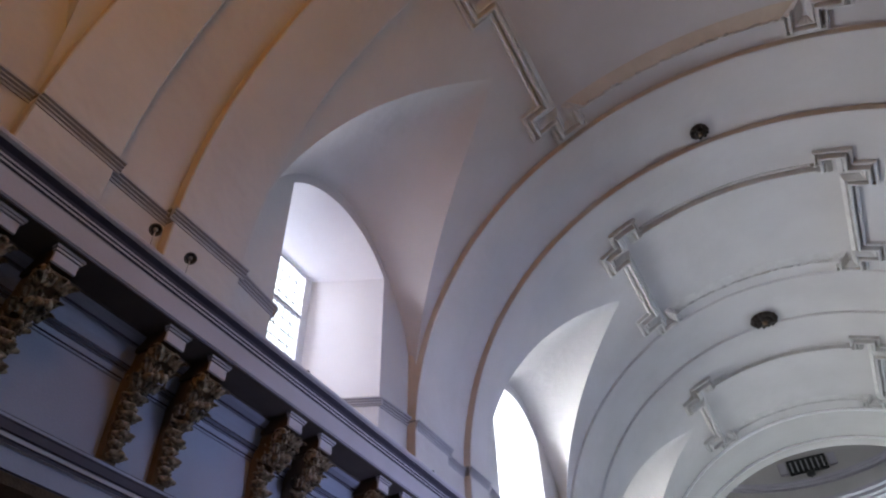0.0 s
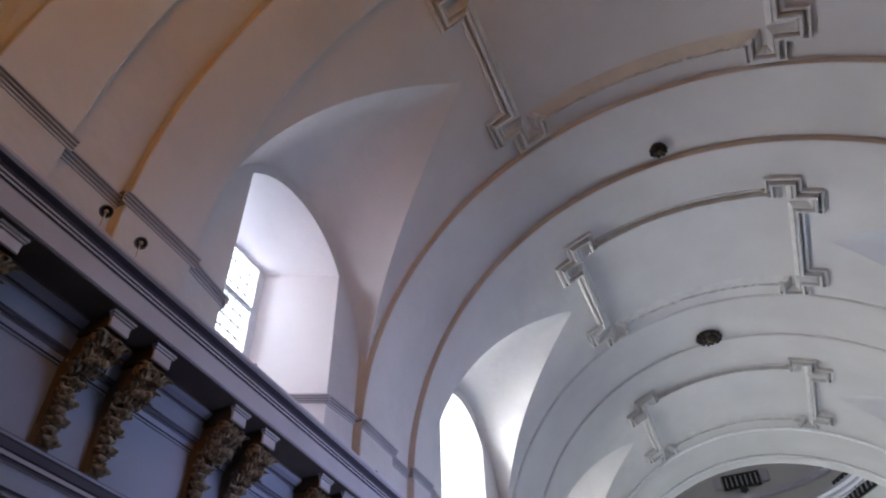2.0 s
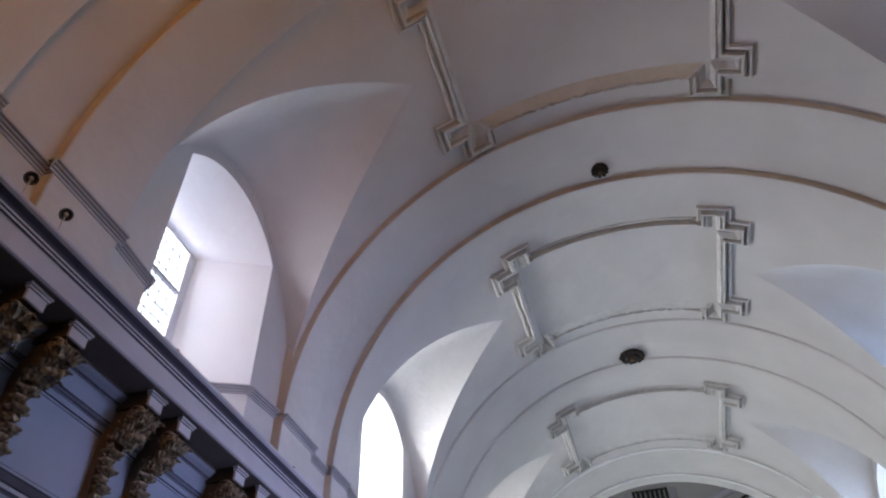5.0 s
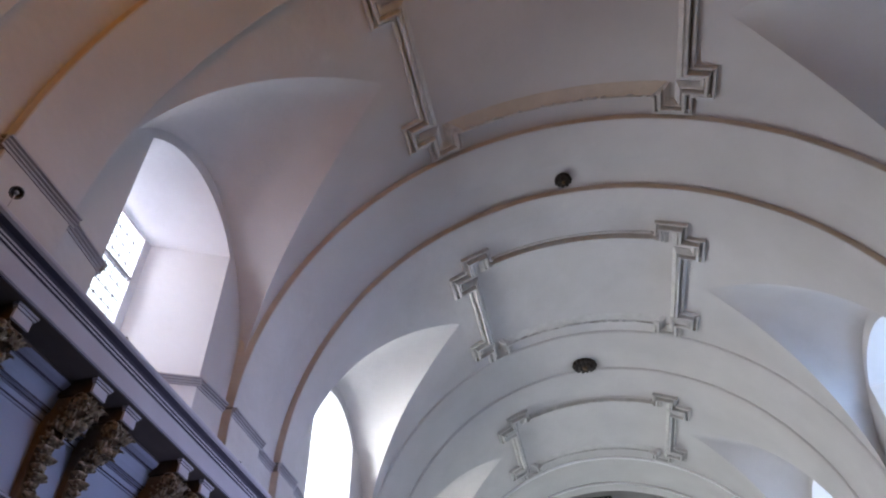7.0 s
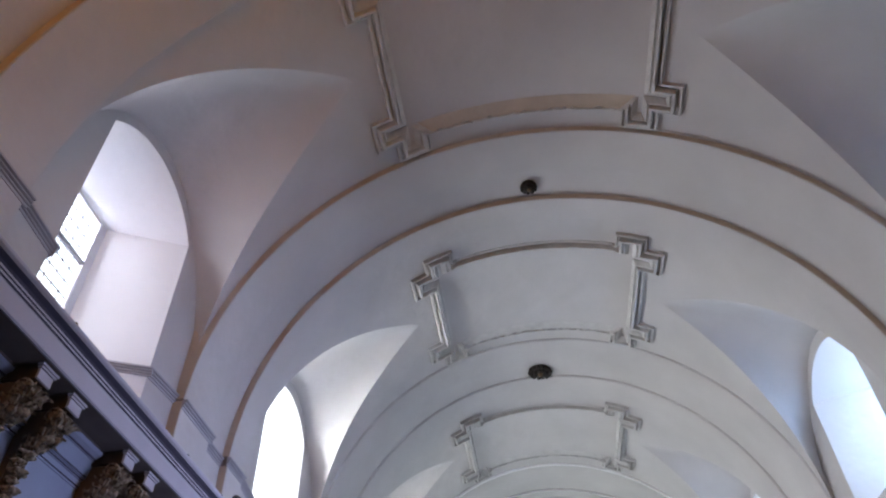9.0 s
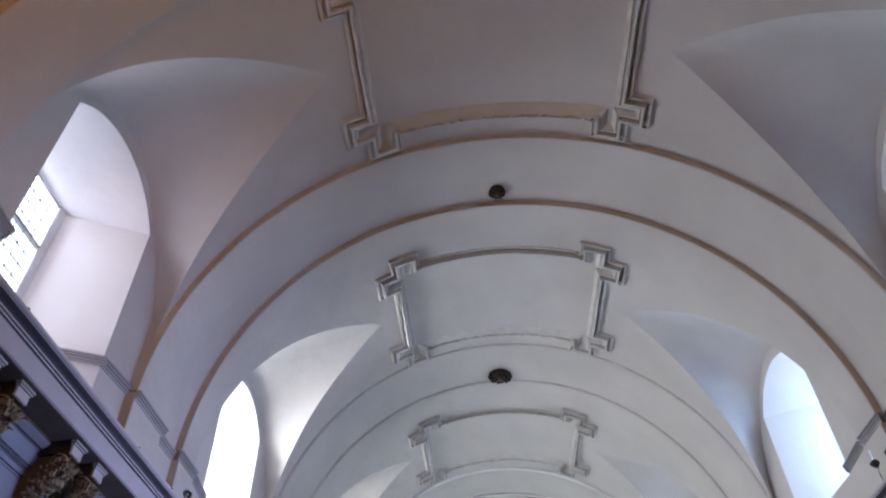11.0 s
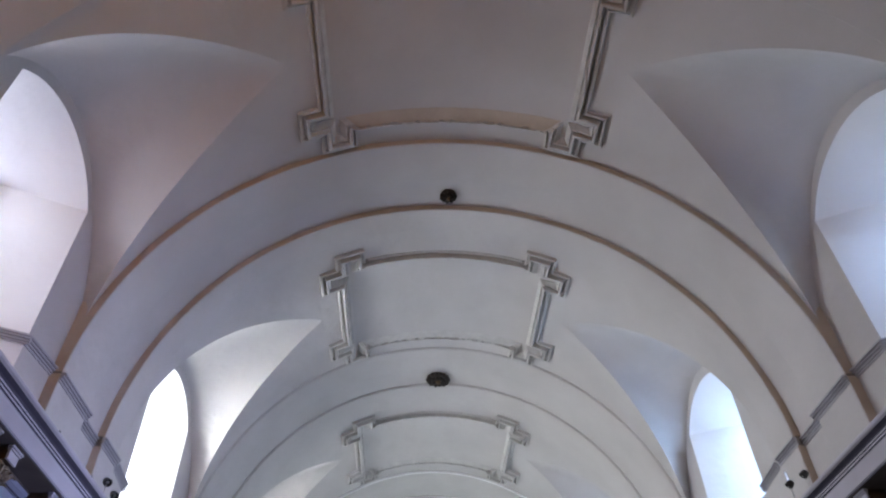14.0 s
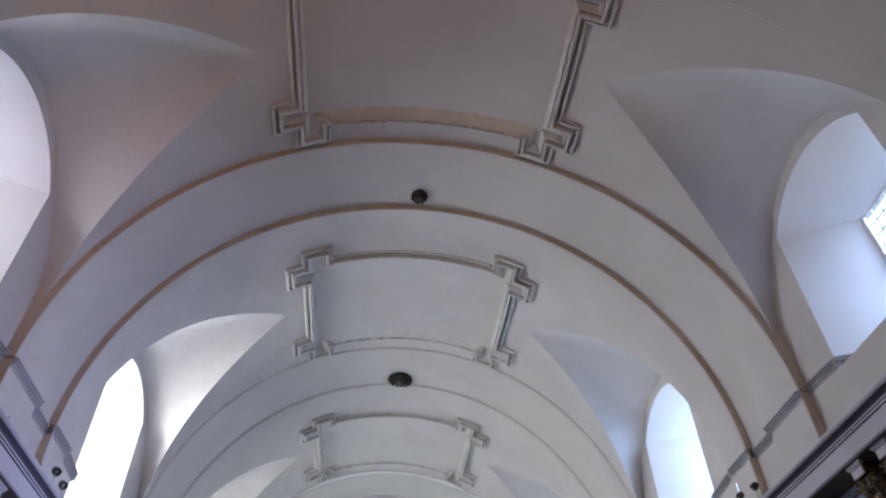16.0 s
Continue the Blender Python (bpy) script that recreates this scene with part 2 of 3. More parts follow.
# ---- window walls, reveals ----
def opening(sill, n=16):
    """The window opening's outline on the wall: up one jamb, over the arch, down the other."""
    pts = [(-WIN_W, sill), (-WIN_W, WIN_SPRING - 0.8)]
    r = (WIN_W ** 2 + WIN_RISE ** 2) / (2 * WIN_RISE)
    a = math.asin(WIN_W / r)
    for i in range(n + 1):
        b = a * (2 * i / n - 1)
        pts.append((r * math.sin(b), WIN_SPRING + WIN_RISE - r + r * math.cos(b)))
    return pts + [(WIN_W, WIN_SPRING - 0.8), (WIN_W, sill)]


def glazing_outline(n=16):
    pts = [(-GLASS_W, GLASS_SILL), (-GLASS_W, GLASS_TOP - 0.6)]
    pts += [(GLASS_W * (2 * i / n - 1), GLASS_TOP) for i in range(n + 1)]
    return pts + [(GLASS_W, GLASS_TOP - 0.6), (GLASS_W, GLASS_SILL)]


def build_window_wall(k, side):
    yc = BAY + k * P
    dy = SHIFT.get((k, side), 0.0)
    n = 48
    sill = WIN_SILL[side]
    inner = opening(sill, n)
    def ellipse(a):
        return (a, 5.0 + Z0 + 2.95 * math.sqrt(max(0, 1 - (a / 1.95) ** 2)))
    jamb = []
    for i in range(13):
        t = i / 12
        a = 1.95 - (1.95 - WIN_W) * t ** 2.2
        jamb.append((ellipse(a), (WIN_W, 5.0 + Z0 + (WIN_SPRING - 5.0 - Z0) * t)))
    left = [((-o[0], o[1]), (-q[0], q[1])) for o, q in jamb]
    arc = [(ellipse(a), (a, b)) for a, b in inner[3:-3]]
    pairs = [((-1.95, 3.6 + Z0), (-WIN_W, sill))] + left + arc + jamb[::-1] + [((1.95, 3.6 + Z0), (WIN_W, sill))]
    # the wall runs on a little behind the lunette
    outer, edge = [(a * 1.03, b if b < 5.0 + Z0 else 5.0 + Z0 + (b - 5.0 - Z0) * 1.03) for a, b in (p[0] for p in pairs)], [(p[1][0] + dy, p[1][1]) for p in pairs]
    bm = bmesh.new()
    rows = [[(side * wall_x(a), yc + a, b) for a, b in outer], [(side * WALL, yc + a, b) for a, b in edge]]
    grid(bm, rows)
    bm.faces.new([bm.verts.new((side * wall_x(a), yc + a, b)) for a, b in (outer[0], outer[-1])] + [bm.verts.new((side * WALL, yc + a, b)) for a, b in (edge[-1], edge[0])])
    # reveal: splayed jambs, arch falling to a flat head, sloping sill
    glaze = glazing_outline(n)
    ring = []
    for t in (0, 0.02, 0.25, 0.5, 0.75, 1):
        row = []
        for (a, b), (c, d) in zip(inner, glaze):
            row.append((side * (WALL + (GLASS_X - WALL) * t), yc + dy + a + (c - a) * t, b + (d - b) * t))
        ring.append(row)
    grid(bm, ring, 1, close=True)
    # outer face of the wall round the glazing
    far = [(side * (GLASS_X + 0.12), yc + dy + c, d) for c, d in glaze]
    rim = [(side * (GLASS_X + 0.12), yc + c * 3.3, ZC - 1 if d < GLASS_TOP - 1 else d + 1.2) for c, d in glaze]
    grid(bm, [ring[-1], far, rim], 0, close=True)
    bmesh.ops.remove_doubles(bm, verts=bm.verts, dist=0.0005)
    name = "wall_%s" % ("west" if side < 0 else "east")
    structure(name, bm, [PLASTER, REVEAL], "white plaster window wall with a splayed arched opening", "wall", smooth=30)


for k in BAYS:
    for side in (-1, 1):
        build_window_wall(k, side)


# ---- leaded windows ----
def build_window():
    root = empty("window_1", "tall leaded window of small square panes in a deep reveal", "window", "clerestory windows", "structure")
    w, z0, z1 = GLASS_W + 0.02, GLASS_SILL - 0.02, GLASS_TOP + 0.01
    bm = bmesh.new()
    e, d = 0.16, 0.08             # the stiles differ in width to fit the view
    for a in ((-0.02, 0.06, -w, -w + e, z0, z1), (-0.02, 0.06, w - d, w, z0, z1), (-0.02, 0.06, -w + e, w - d, z0, z0 + 0.05), (-0.02, 0.06, -w + e, w - d, z1 - 0.05, z1)):
        box(bm, *a, bevel=0.012)
    part("window_frame", bm, SASH, root, "white painted frame")
    bm = bmesh.new()
    zb = 6.38 + Z0
    box(bm, -0.025, 0.03, -w + e, w - d, zb - 0.02, zb + 0.02, bevel=0.004)
    part("transom", bm, LEAD, root, "dark horizontal iron bar")
    nx, nz = 6, 9
    dy, dz = (2 * w - e - d) / nx, (z1 - z0 - 0.1) / nz
    bm = bmesh.new()
    for i in range(1, nx):
        y = -w + e + i * dy
        box(bm, 0.008, 0.024, y - 0.0045, y + 0.0045, z0 + 0.05, z1 - 0.05)
    for j in range(1, nz):
        z = z0 + 0.05 + j * dz
        box(bm, 0.007, 0.025, -w + e, w - d, z - 0.0045, z + 0.0045)
        for i in range(1, nx):
            y = -w + e + i * dy
            box(bm, 0.0, 0.03, y - 0.015, y + 0.015, z - 0.015, z + 0.015, bevel=0.004)
    part("glazing_bars", bm, LEAD, root, "lead bars with small square bosses")
    bm = bmesh.new()
    box(bm, -0.002, 0.002, -dy / 2 + 0.004, dy / 2 - 0.004, -dz / 2 + 0.004, dz / 2 - 0.004)
    me = finish("pane", bm, GLASS)
    for i in range(nx):
        for j in range(nz):
            p = new("pane", me)
            p.location = (0.016, -w + e + (i + 0.5) * dy, z0 + 0.05 + (j + 0.5) * dz)
            p.parent = root
            p.visible_shadow = False
    return root


first_window = build_window()
first_window.matrix_basis = pose(GLASS_X, BAY - P, 0)
for k in BAYS:
    for side in (-1, 1):
        if (k, side) != (-1, 1):
            copy_thing(first_window, pose(side * GLASS_X, BAY + k * P + SHIFT.get((k, side), 0.0), 0, rz=0 if side > 0 else 180))


# ---- impost mouldings ----
LIFT = 0.08
IMPOST = [(0.0, 4.845), (-0.012, 4.845), (-0.012, 4.872), (-0.034, 4.874), (-0.034, 4.886), (-0.016, 4.89), (-0.018, 4.908), (-0.050, 4.910), (-0.050, 4.922), (-0.034, 4.925), (-0.036, 4.94), (-0.068, 4.942), (-0.068, 4.965), (0.0, 4.97)]


def build_impost(x, y0, y1, side, d=1.0):
    bm = bmesh.new()
    extrude_profile(bm, [(x + a * d, b + Z0) for a, b in IMPOST], y0, y1, side)
    return structure("trim", bm, IMPOST_GREY, "grey stepped impost moulding along the wall", "moulding")


def build_wall_impost(yc, s, side, dy):
    """The impost moulding between a window and a rib, raised a little above the ribs' to fit the view."""
    bm = bmesh.new()
    ends = ((WALL, dy + s * (WIN_W - 0.04)), (wall_x(1.92), s * 1.92))
    made = grid(bm, [[(side * (x + a), yc + y, b + Z0 + LIFT) for a, b in IMPOST] for x, y in ends], close=True)
    for r in made:
        bm.faces.new(r)
    structure("trim", bm, IMPOST_GREY, "grey stepped impost moulding beside a window", "moulding")


def build_return(yc, s, side):
    """The impost moulding turning the corner into the splayed window reveal."""
    bm = bmesh.new()
    a0, a1 = Vector((WALL, yc + s * WIN_W, 0)), Vector((WALL + 0.5, yc + s * (WIN_W - 0.5 * (WIN_W - GLASS_W) / (GLASS_X - WALL)), 0))
    nrm = Vector((0, -s, 0))
    rows = []
    for i, q in enumerate((a0 + Vector((-0.06, 0.0, 0)), a1)):
        rows.append([(side * (q.x), q.y + nrm.y * (-a * 0.8), b + Z0 + LIFT) for a, b in IMPOST])
    grid(bm, rows, close=True)
    for r in rows:
        bm.faces.new([bm.verts.new(v) for v in r])
    structure("trim", bm, IMPOST_GREY, "grey impost moulding returning into the window reveal", "moulding")


def build_face_return(y, s, x0, x1, side):
    """The impost moulding across the narrow face of a rib."""
    bm = bmesh.new()
    rows = [[(side * x, y + s * a, b + Z0 + 0.02) for a, b in IMPOST] for x in (x0, x1)]
    made = grid(bm, rows, close=True)
    for r in made:
        bm.faces.new(r)
    structure("trim", bm, IMPOST_WARM_SHADE, "impost moulding across the face of a rib, browned as dimly lit", "moulding")


for side in (-1, 1):
    for k in BAYS:
        yc = BAY + k * P
        for s in (-1, 1):
            dy = SHIFT.get((k, side), 0.0)
            build_wall_impost(yc, s, side, dy)
            build_return(yc + dy, s, side)
    for k, c in zip(range(-2, 3), RIB_GAP):
        build_impost(RR, c - NEAR[k] - 0.06, c - 0.37 + 0.05, side)
        for y, sg in ((c - NEAR[k], 1), (c + 0.36, 1)):
            build_face_return(y, sg, RR, RB - 0.002, side)
        build_impost(RB, c - 0.37, c + 0.36, side)
        build_impost(RR, c + 0.36 - 0.06, c + (0.92 if k == 0 else 1.30) + 0.05, side)

# ---- main entablature ----
# outline from the top of the cornice down to the architrave, x outwards from the axis
CORN = [(5.6, 3.98), (4.43, 3.84), (4.42, 3.825), (4.425, 3.80), (4.45, 3.785), (4.475, 3.775), (4.50, 3.765), (4.515, 3.745), (4.52, 3.73),
        (4.535, 3.725), (4.535, 3.705), (4.555, 3.70), (4.56, 3.69), (4.56, 3.515), (4.575, 3.505), (4.575, 3.49), (4.882, 3.49), (4.886, 3.466), (4.905, 3.437),
        (4.948, 3.41), (4.96, 3.395), (4.978, 3.39), (4.99, 3.30), (5.005, 3.24), (5.005, 3.22), (5.03, 3.215), (5.03, 3.195), (5.05, 3.19), (5.05, 3.14),
        (5.065, 3.135), (5.065, 3.12), (5.08, 3.115), (5.08, 2.40), (5.6, 2.40)]
#               material between each point and the next: 0 grey, 1 shade-dark soffit, 2 shadow line, 3 blue-tinted
#                   frieze
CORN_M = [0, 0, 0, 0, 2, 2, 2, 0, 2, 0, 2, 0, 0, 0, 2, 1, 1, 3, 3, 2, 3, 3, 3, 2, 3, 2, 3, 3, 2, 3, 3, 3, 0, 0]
ARCHI = [(5.6, 2.4), (4.93, 2.4), (4.915, 2.385), (4.915, 2.365), (4.925, 2.355), (4.93, 2.3), (4.95, 2.295), (4.95, 2.265), (4.965, 2.26), (4.965, 2.235), (4.99, 2.23), (4.99, 2.1), (5.005, 2.095), (5.005, 2.08), (5.02, 2.075), (5.02, 2.06), (5.6, 2.06)]
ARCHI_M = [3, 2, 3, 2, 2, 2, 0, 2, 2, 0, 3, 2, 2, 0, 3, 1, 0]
for side in (-1, 1):
    bm = bmesh.new()
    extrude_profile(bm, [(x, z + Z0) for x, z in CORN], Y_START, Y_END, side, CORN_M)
    structure("trim", bm, [CORNICE, DARK, LINE, FRIEZE], "grey painted main cornice with a shade-dark soffit and plain blue-tinted frieze", "cornice")
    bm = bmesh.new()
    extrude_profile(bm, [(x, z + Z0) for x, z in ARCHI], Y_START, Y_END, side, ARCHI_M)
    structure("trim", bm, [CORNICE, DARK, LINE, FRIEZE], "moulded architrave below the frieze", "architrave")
    bm = bmesh.new()
    box(bm, *sorted((side * 5.32, side * 5.9)), Y_START, Y_END, 0, 2.06 + Z0 - 0.002)
    structure("wall_%s" % ("west" if side < 0 else "east"), bm, PLASTER, "plain plastered nave wall below the entablature", "wall")


# ---- carved consoles ----
def lobe(bm, c, r, rnd, squash=(1, 1, 1)):
    res = bmesh.ops.create_icosphere(bm, subdivisions=2, radius=1)
    turn = Euler((rnd.uniform(-0.7, 0.7), rnd.uniform(-0.7, 0.7), rnd.uniform(-0.7, 0.7))).to_matrix()
    for v in res["verts"]:
        q = v.co.copy()
        q *= 1 + 0.22 * math.sin(6 * q.x + 5 * q.z) * math.cos(7 * q.y)
        v.co = Vector(c) + turn @ Vector((q.x * r * squash[0], q.y * r * squash[1], q.z * r * squash[2]))


def leaf(base, out, up, length, width):
    """A curling acanthus leaf: a closed, ribbed strip that rises and bends forward."""
    bm = bmesh.new()
    side = out.cross(up).normalized()
    rows = []
    for i in range(7):
        t = i / 6
        c = base + up * (length * math.sin(t * 2.0)) + out * (length * 0.75 * t * t)
        w = width * (0.35 + 0.9 * math.sin(math.pi * min(1, 0.18 + 0.82 * t))) * (1 + 0.25 * (i % 2))
        front = [c - side * w, c - side * w * 0.5 + out * 0.022, c + out * 0.002, c + side * w * 0.5 + out * 0.022, c + side * w]
        rows.append(front + [p - out * 0.016 for p in front[::-1]])
    made = grid(bm, rows, close=True)
    bm.faces.new(made[0])
    bm.faces.new(made[-1])
    return bm


def husk(r, h, rnd):
    """A bell-shaped husk of five petals, one closed shape."""
    bm = bmesh.new()
    rows = []
    ph = rnd.uniform(0, 6)
    for i in range(8):
        t = i / 7
        row = []
        for j in range(20):
            a = 2 * math.pi * j / 20
            rad = r * (0.35 + 0.75 * math.sin(math.pi * (0.12 + 0.8 * t)) ** 0.8) * (1 + (0.1 + 0.26 * t) * math.cos(5 * a + ph))
            row.append((rad * math.cos(a), 1.25 * rad * math.sin(a), h * (0.5 - t) + 0.012 * math.cos(5 * a + ph) * t))
        rows.append(row)
    made = grid(bm, rows, close=True)
    bm.faces.new(made[0])
    bm.faces.new(made[-1])
    return bm


def build_console(seed):
    rnd = random.Random(seed)
    root = empty("console", "carved gilded acanthus console under the grey cornice", "bracket", "consoles under the cornice")
    # local: x towards the nave from the frieze, y along the wall, z up from the architrave
    bm = bmesh.new()
    box(bm, 0.415, 0.44, -0.10, 0.10, 0.845, 0.94, bevel=0.004)
    for i, (d, z) in enumerate(((0.010, 0.94), (0.022, 0.962))):
        box(bm, 0.41, 0.445 + d, -0.10 - d, 0.10 + d, z, z + 0.016 + 0.006 * i)
    # shade on the head's sides, given as a block of dark material
    block = bmesh.new()
    box(block, 0.0, 0.413, -0.097, 0.097, 0.847, 0.983)
    part("console_block", block, WOOD, root, "block behind the head, dark as its shaded sides")
    part("console_head", bm, CORNICE, root, "pale grey block with fillets")
    outline = [(0, 0.845), (0.36, 0.845), (0.388, 0.83), (0.395, 0.80), (0.38, 0.73), (0.31, 0.67), (0.22, 0.62), (0.14, 0.56), (0.09, 0.46), (0.07, 0.34), (0.07, 0.22), (0.075, 0.12), (0.075, 0.0), (0.06, -0.07), (0.03, -0.1), (0, -0.1)]
    bm = bmesh.new()
    a = [bm.verts.new((x, -0.075, z)) for x, z in outline]
    b = [bm.verts.new((x, 0.075, z)) for x, z in outline]
    bm.faces.new(a)
    bm.faces.new(b)
    for i in range(len(a)):
        j = (i + 1) % len(a)
        bm.faces.new((a[i], a[j], b[j], b[i]))
    bmesh.ops.bevel(bm, geom=[e for e in bm.edges], offset=0.008, segments=1, affect="EDGES")
    part("console_body", bm, BOLE, root, "red-brown S-shaped body with worn gilding")
    for s in (-1, 1):
        bm = bmesh.new()
        rows = []
        for rr, d in ((0.085, 0.06), (0.085, 0.10), (0.06, 0.115), (0.055, 0.095), (0.03, 0.095), (0.028, 0.125)):
            rows.append([(0.33 + rr * math.cos(2 * math.pi * j / 20), s * d, 0.77 + rr * math.sin(2 * math.pi * j / 20)) for j in range(20)])
        made = grid(bm, rows, close=True)
        bm.faces.new(made[-1])
        bm.faces.new(made[0])
        part("scroll", bm, GILT, root, smooth=40)
    for i in range(3):
        for s in (-1.2, -0.4, 0.4, 1.2):
            z, x = 0.57 + 0.085 * i + rnd.uniform(-0.02, 0.02), 0.215 + 0.085 * i
            out = Vector((0.85, s * 0.6, -0.3 + rnd.uniform(-0.1, 0.1))).normalized()
            up = Vector((0.25, 0.25 * s + rnd.uniform(-0.1, 0.1), 1)).normalized()
            part("acanthus_leaf", leaf(Vector((x, s * 0.07, z - 0.06)), out, up, 0.085 + rnd.uniform(-0.015, 0.02), 0.03), GILT, root, smooth=50)
    for i in range(56):
        bm = bmesh.new()
        t = (i + rnd.random()) / 56
        x, z = 0.11 + 0.31 * t, 0.51 + 0.25 * t + rnd.uniform(-0.07, 0.06)
        r = rnd.choice((0.009, 0.012, 0.014, 0.018, 0.024))
        flank = rnd.random() < 0.4            # some of the carving lies on the flanks
        lobe(bm, (x - 0.1 * rnd.random() if flank else x + rnd.uniform(-0.02, 0.055), rnd.choice((-1, 1)) * (rnd.uniform(0.07, 0.095) if flank else 0.015 + 0.105 * rnd.random()), z + (0.05 if flank else 0)), r, rnd, (0.9, 0.8, 1.8))
        part("carved_fruit", bm, GILT, root, smooth=50)
    # curl that ends the scroll
    bm = bmesh.new()
    for j in range(3):
        lobe(bm, (0.30 + 0.02 * j, 0.05 * (j - 1), 0.575 + 0.01 * j), 0.042, rnd, (1, 1, 0.9))
    part("curl", bm, GILT, root, smooth=50)
    # the drop: flat swelling husks with small buds between them
    for i in range(7):
        wide = i % 2 == 0
        bm = husk((0.074 if wide else 0.056) - 0.003 * i, 0.056, rnd)
        for v in bm.verts:
            v.co += Vector((0.115 + 0.014 * wide, 0.012 * (-1) ** i, 0.465 - 0.08 * i))
        part("husk", bm, GILT, root, smooth=50)
        for j in range(4):
            bm = bmesh.new()
            a = -1.3 + 0.87 * j + rnd.uniform(-0.2, 0.2)
            rad = 0.068 - 0.003 * i
            lobe(bm, (0.105 + rad * math.cos(a) * 0.8, rad * math.sin(a), 0.432 - 0.08 * i + rnd.uniform(-0.01, 0.01)), rnd.uniform(0.01, 0.019), rnd, (1, 1, 0.7))
            part("bud", bm, GILT, root, smooth=50)
    return root


CONSOLES = [build_console(s) for s in (1, 2, 3)]
used = set()
i = 0
PAIR, STEP = 0.49, P / 4
for side in (-1, 1):
    n = -3 if side < 0 else -1
    while 3.04 + n * STEP < Y_END - 1:
        for extra in (0, PAIR):
            src = CONSOLES[(i * 7 + i // 3) % 3]
            m = pose(side * 5.08, 3.04 + n * STEP + extra, 2.505 + Z0, rz=0 if side < 0 else 180)
            if src not in used:
                src.matrix_basis = m
                used.add(src)
            else:
                copy_thing(src, m)
            i += 1
        n += 1


# ---- moulded panel frames on the vault ----
QUARTER = [(0.0, 1.48), (1.68, 1.48), (1.68, 1.80), (2.30, 1.80), (2.30, 1.45), (2.65, 1.45), (2.65, 0.88), (2.31, 0.88), (2.31, 0.0)]
# distance inwards from the outer edge, height
FRAME_P = [(0.0, -0.02), (0.0, 0.08), (0.038, 0.088), (0.042, -0.01), (0.086, -0.01), (0.09, 0.14), (0.098, 0.158), (0.134, 0.158), (0.147, 0.13), (0.151, 0.055), (0.17, 0.05), (0.174, 0.098), (0.196, 0.096), (0.27, 0.012), (0.275, -0.02)]
# the long far bar: a crumbled ridge with a broad slope on its inner side
FAR_P = [(0.0, -0.02), (0.0, 0.06), (0.006, 0.078), (0.03, 0.078), (0.032, 0.002), (0.066, 0.002), (0.07, 0.05), (0.095, 0.044), (0.12, 0.036), (0.15, 0.028), (0.18, 0.021), (0.21, 0.015), (0.25, 0.008), (0.285, 0.003), (0.29, -0.02)]


def frame_outline():
    q = QUARTER
    pts = q[:]
    pts += [(s, -y) for s, y in q[::-1][1:]]
    pts += [(-s, -y) for s, y in q[1:]]
    pts += [(-s, y) for s, y in q[::-1][1:-1]]
    n = len(pts)
    # leave out points on straight runs
    return [pts[i] for i in range(n) if not (pts[i - 1][0] == pts[i][0] == pts[(i + 1) % n][0] or pts[i - 1][1] == pts[i][1] == pts[(i + 1) % n][1])]


def build_frame(yc, seed, relief=1.0, near=0.0, east=0.0):
    rnd = random.Random(seed)
    pts = [(x - east if x > 0 else x, y - near if y < -1.2 else y) for x, y in frame_outline()]
    n = len(pts)
    bm = bmesh.new()
    loops = []
    for i in range(n):
        a, b, c = Vector(pts[i - 1]), Vector(pts[i]), Vector(pts[(i + 1) % n])
        d0, d1 = (b - a).normalized(), (c - b).normalized()
        loops.append((b, Vector((d0.y, -d0.x)) + Vector((d1.y, -d1.x))))
    rows, bars = [], []
    for i in range(n):
        (b, m0), (c, m1) = loops[i], loops[(i + 1) % n]
        cuts = max(1, int((c - b).length / 0.045))
        for j in range(cuts):
            t = j / cuts
            mid = b.lerp(c, t)
            long_bar = abs(mid.x) < 1.6 and abs(mid.y) > 1.1
            bar = 0 if not long_bar else 1 if mid.y > 0 else -1
            gap = rnd.uniform(0.55, 1.15) if rnd.random() < 0.5 else 1.0
            filled = rnd.random() < (0.75 if relief == 1.0 else 0.5)
            row = []
            for w, h in FAR_P if bar > 0 else FRAME_P:
                q = (b + m0 * w).lerp(c + m1 * w, t)
                if h > 0:
                    if bar < 0 and w < 0.05:          # flat outer fillet on the near bar
                        h *= 0.25
                    if bar > 0 and 0.031 < w < 0.068:   # the groove is filled in places
                        h = 0.05 if filled else h
                    elif bar > 0:
                        h *= relief * (gap if w < 0.06 else 1.0)
                    elif bar < 0:
                        h *= 0.92 * relief
                    h += rnd.uniform(-0.006, 0.006) if bar <= 0 or w < 0.06 else rnd.uniform(-0.002, 0.002)
                row.append(vault(q.x, yc + q.y, h))
            rows.append(row)
            bars.append(bar)
    made = [[bm.verts.new(p) for p in r] for r in rows]
    for i in range(len(made)):
        j = (i + 1) % len(made)
        for w in range(len(FRAME_P) - 1):
            f = bm.faces.new((made[i][w], made[i][w + 1], made[j][w + 1], made[j][w]))
            # south-facing slopes take the warm-light tint
            if bars[i] == bars[j] and ((bars[i] > 0 and w > 3) or (bars[i] < 0 and w < 3)):
                f.material_index = 1
    return structure("trim", bm, [STUCCO, EDGE if relief == 1.0 else STUCCO], "raised stucco panel frame with eared corners on the vault", "panel frame")


for k in BAYS:
    build_frame(BAY + k * P + (0.08 if k == 2 else 0.0), 20 + k, 0.7 if k == 2 else 0.85 if k == 1 else 1.0, 0.05 if k == 1 else 0.0, 0.055 if k == 0 else 0.0)


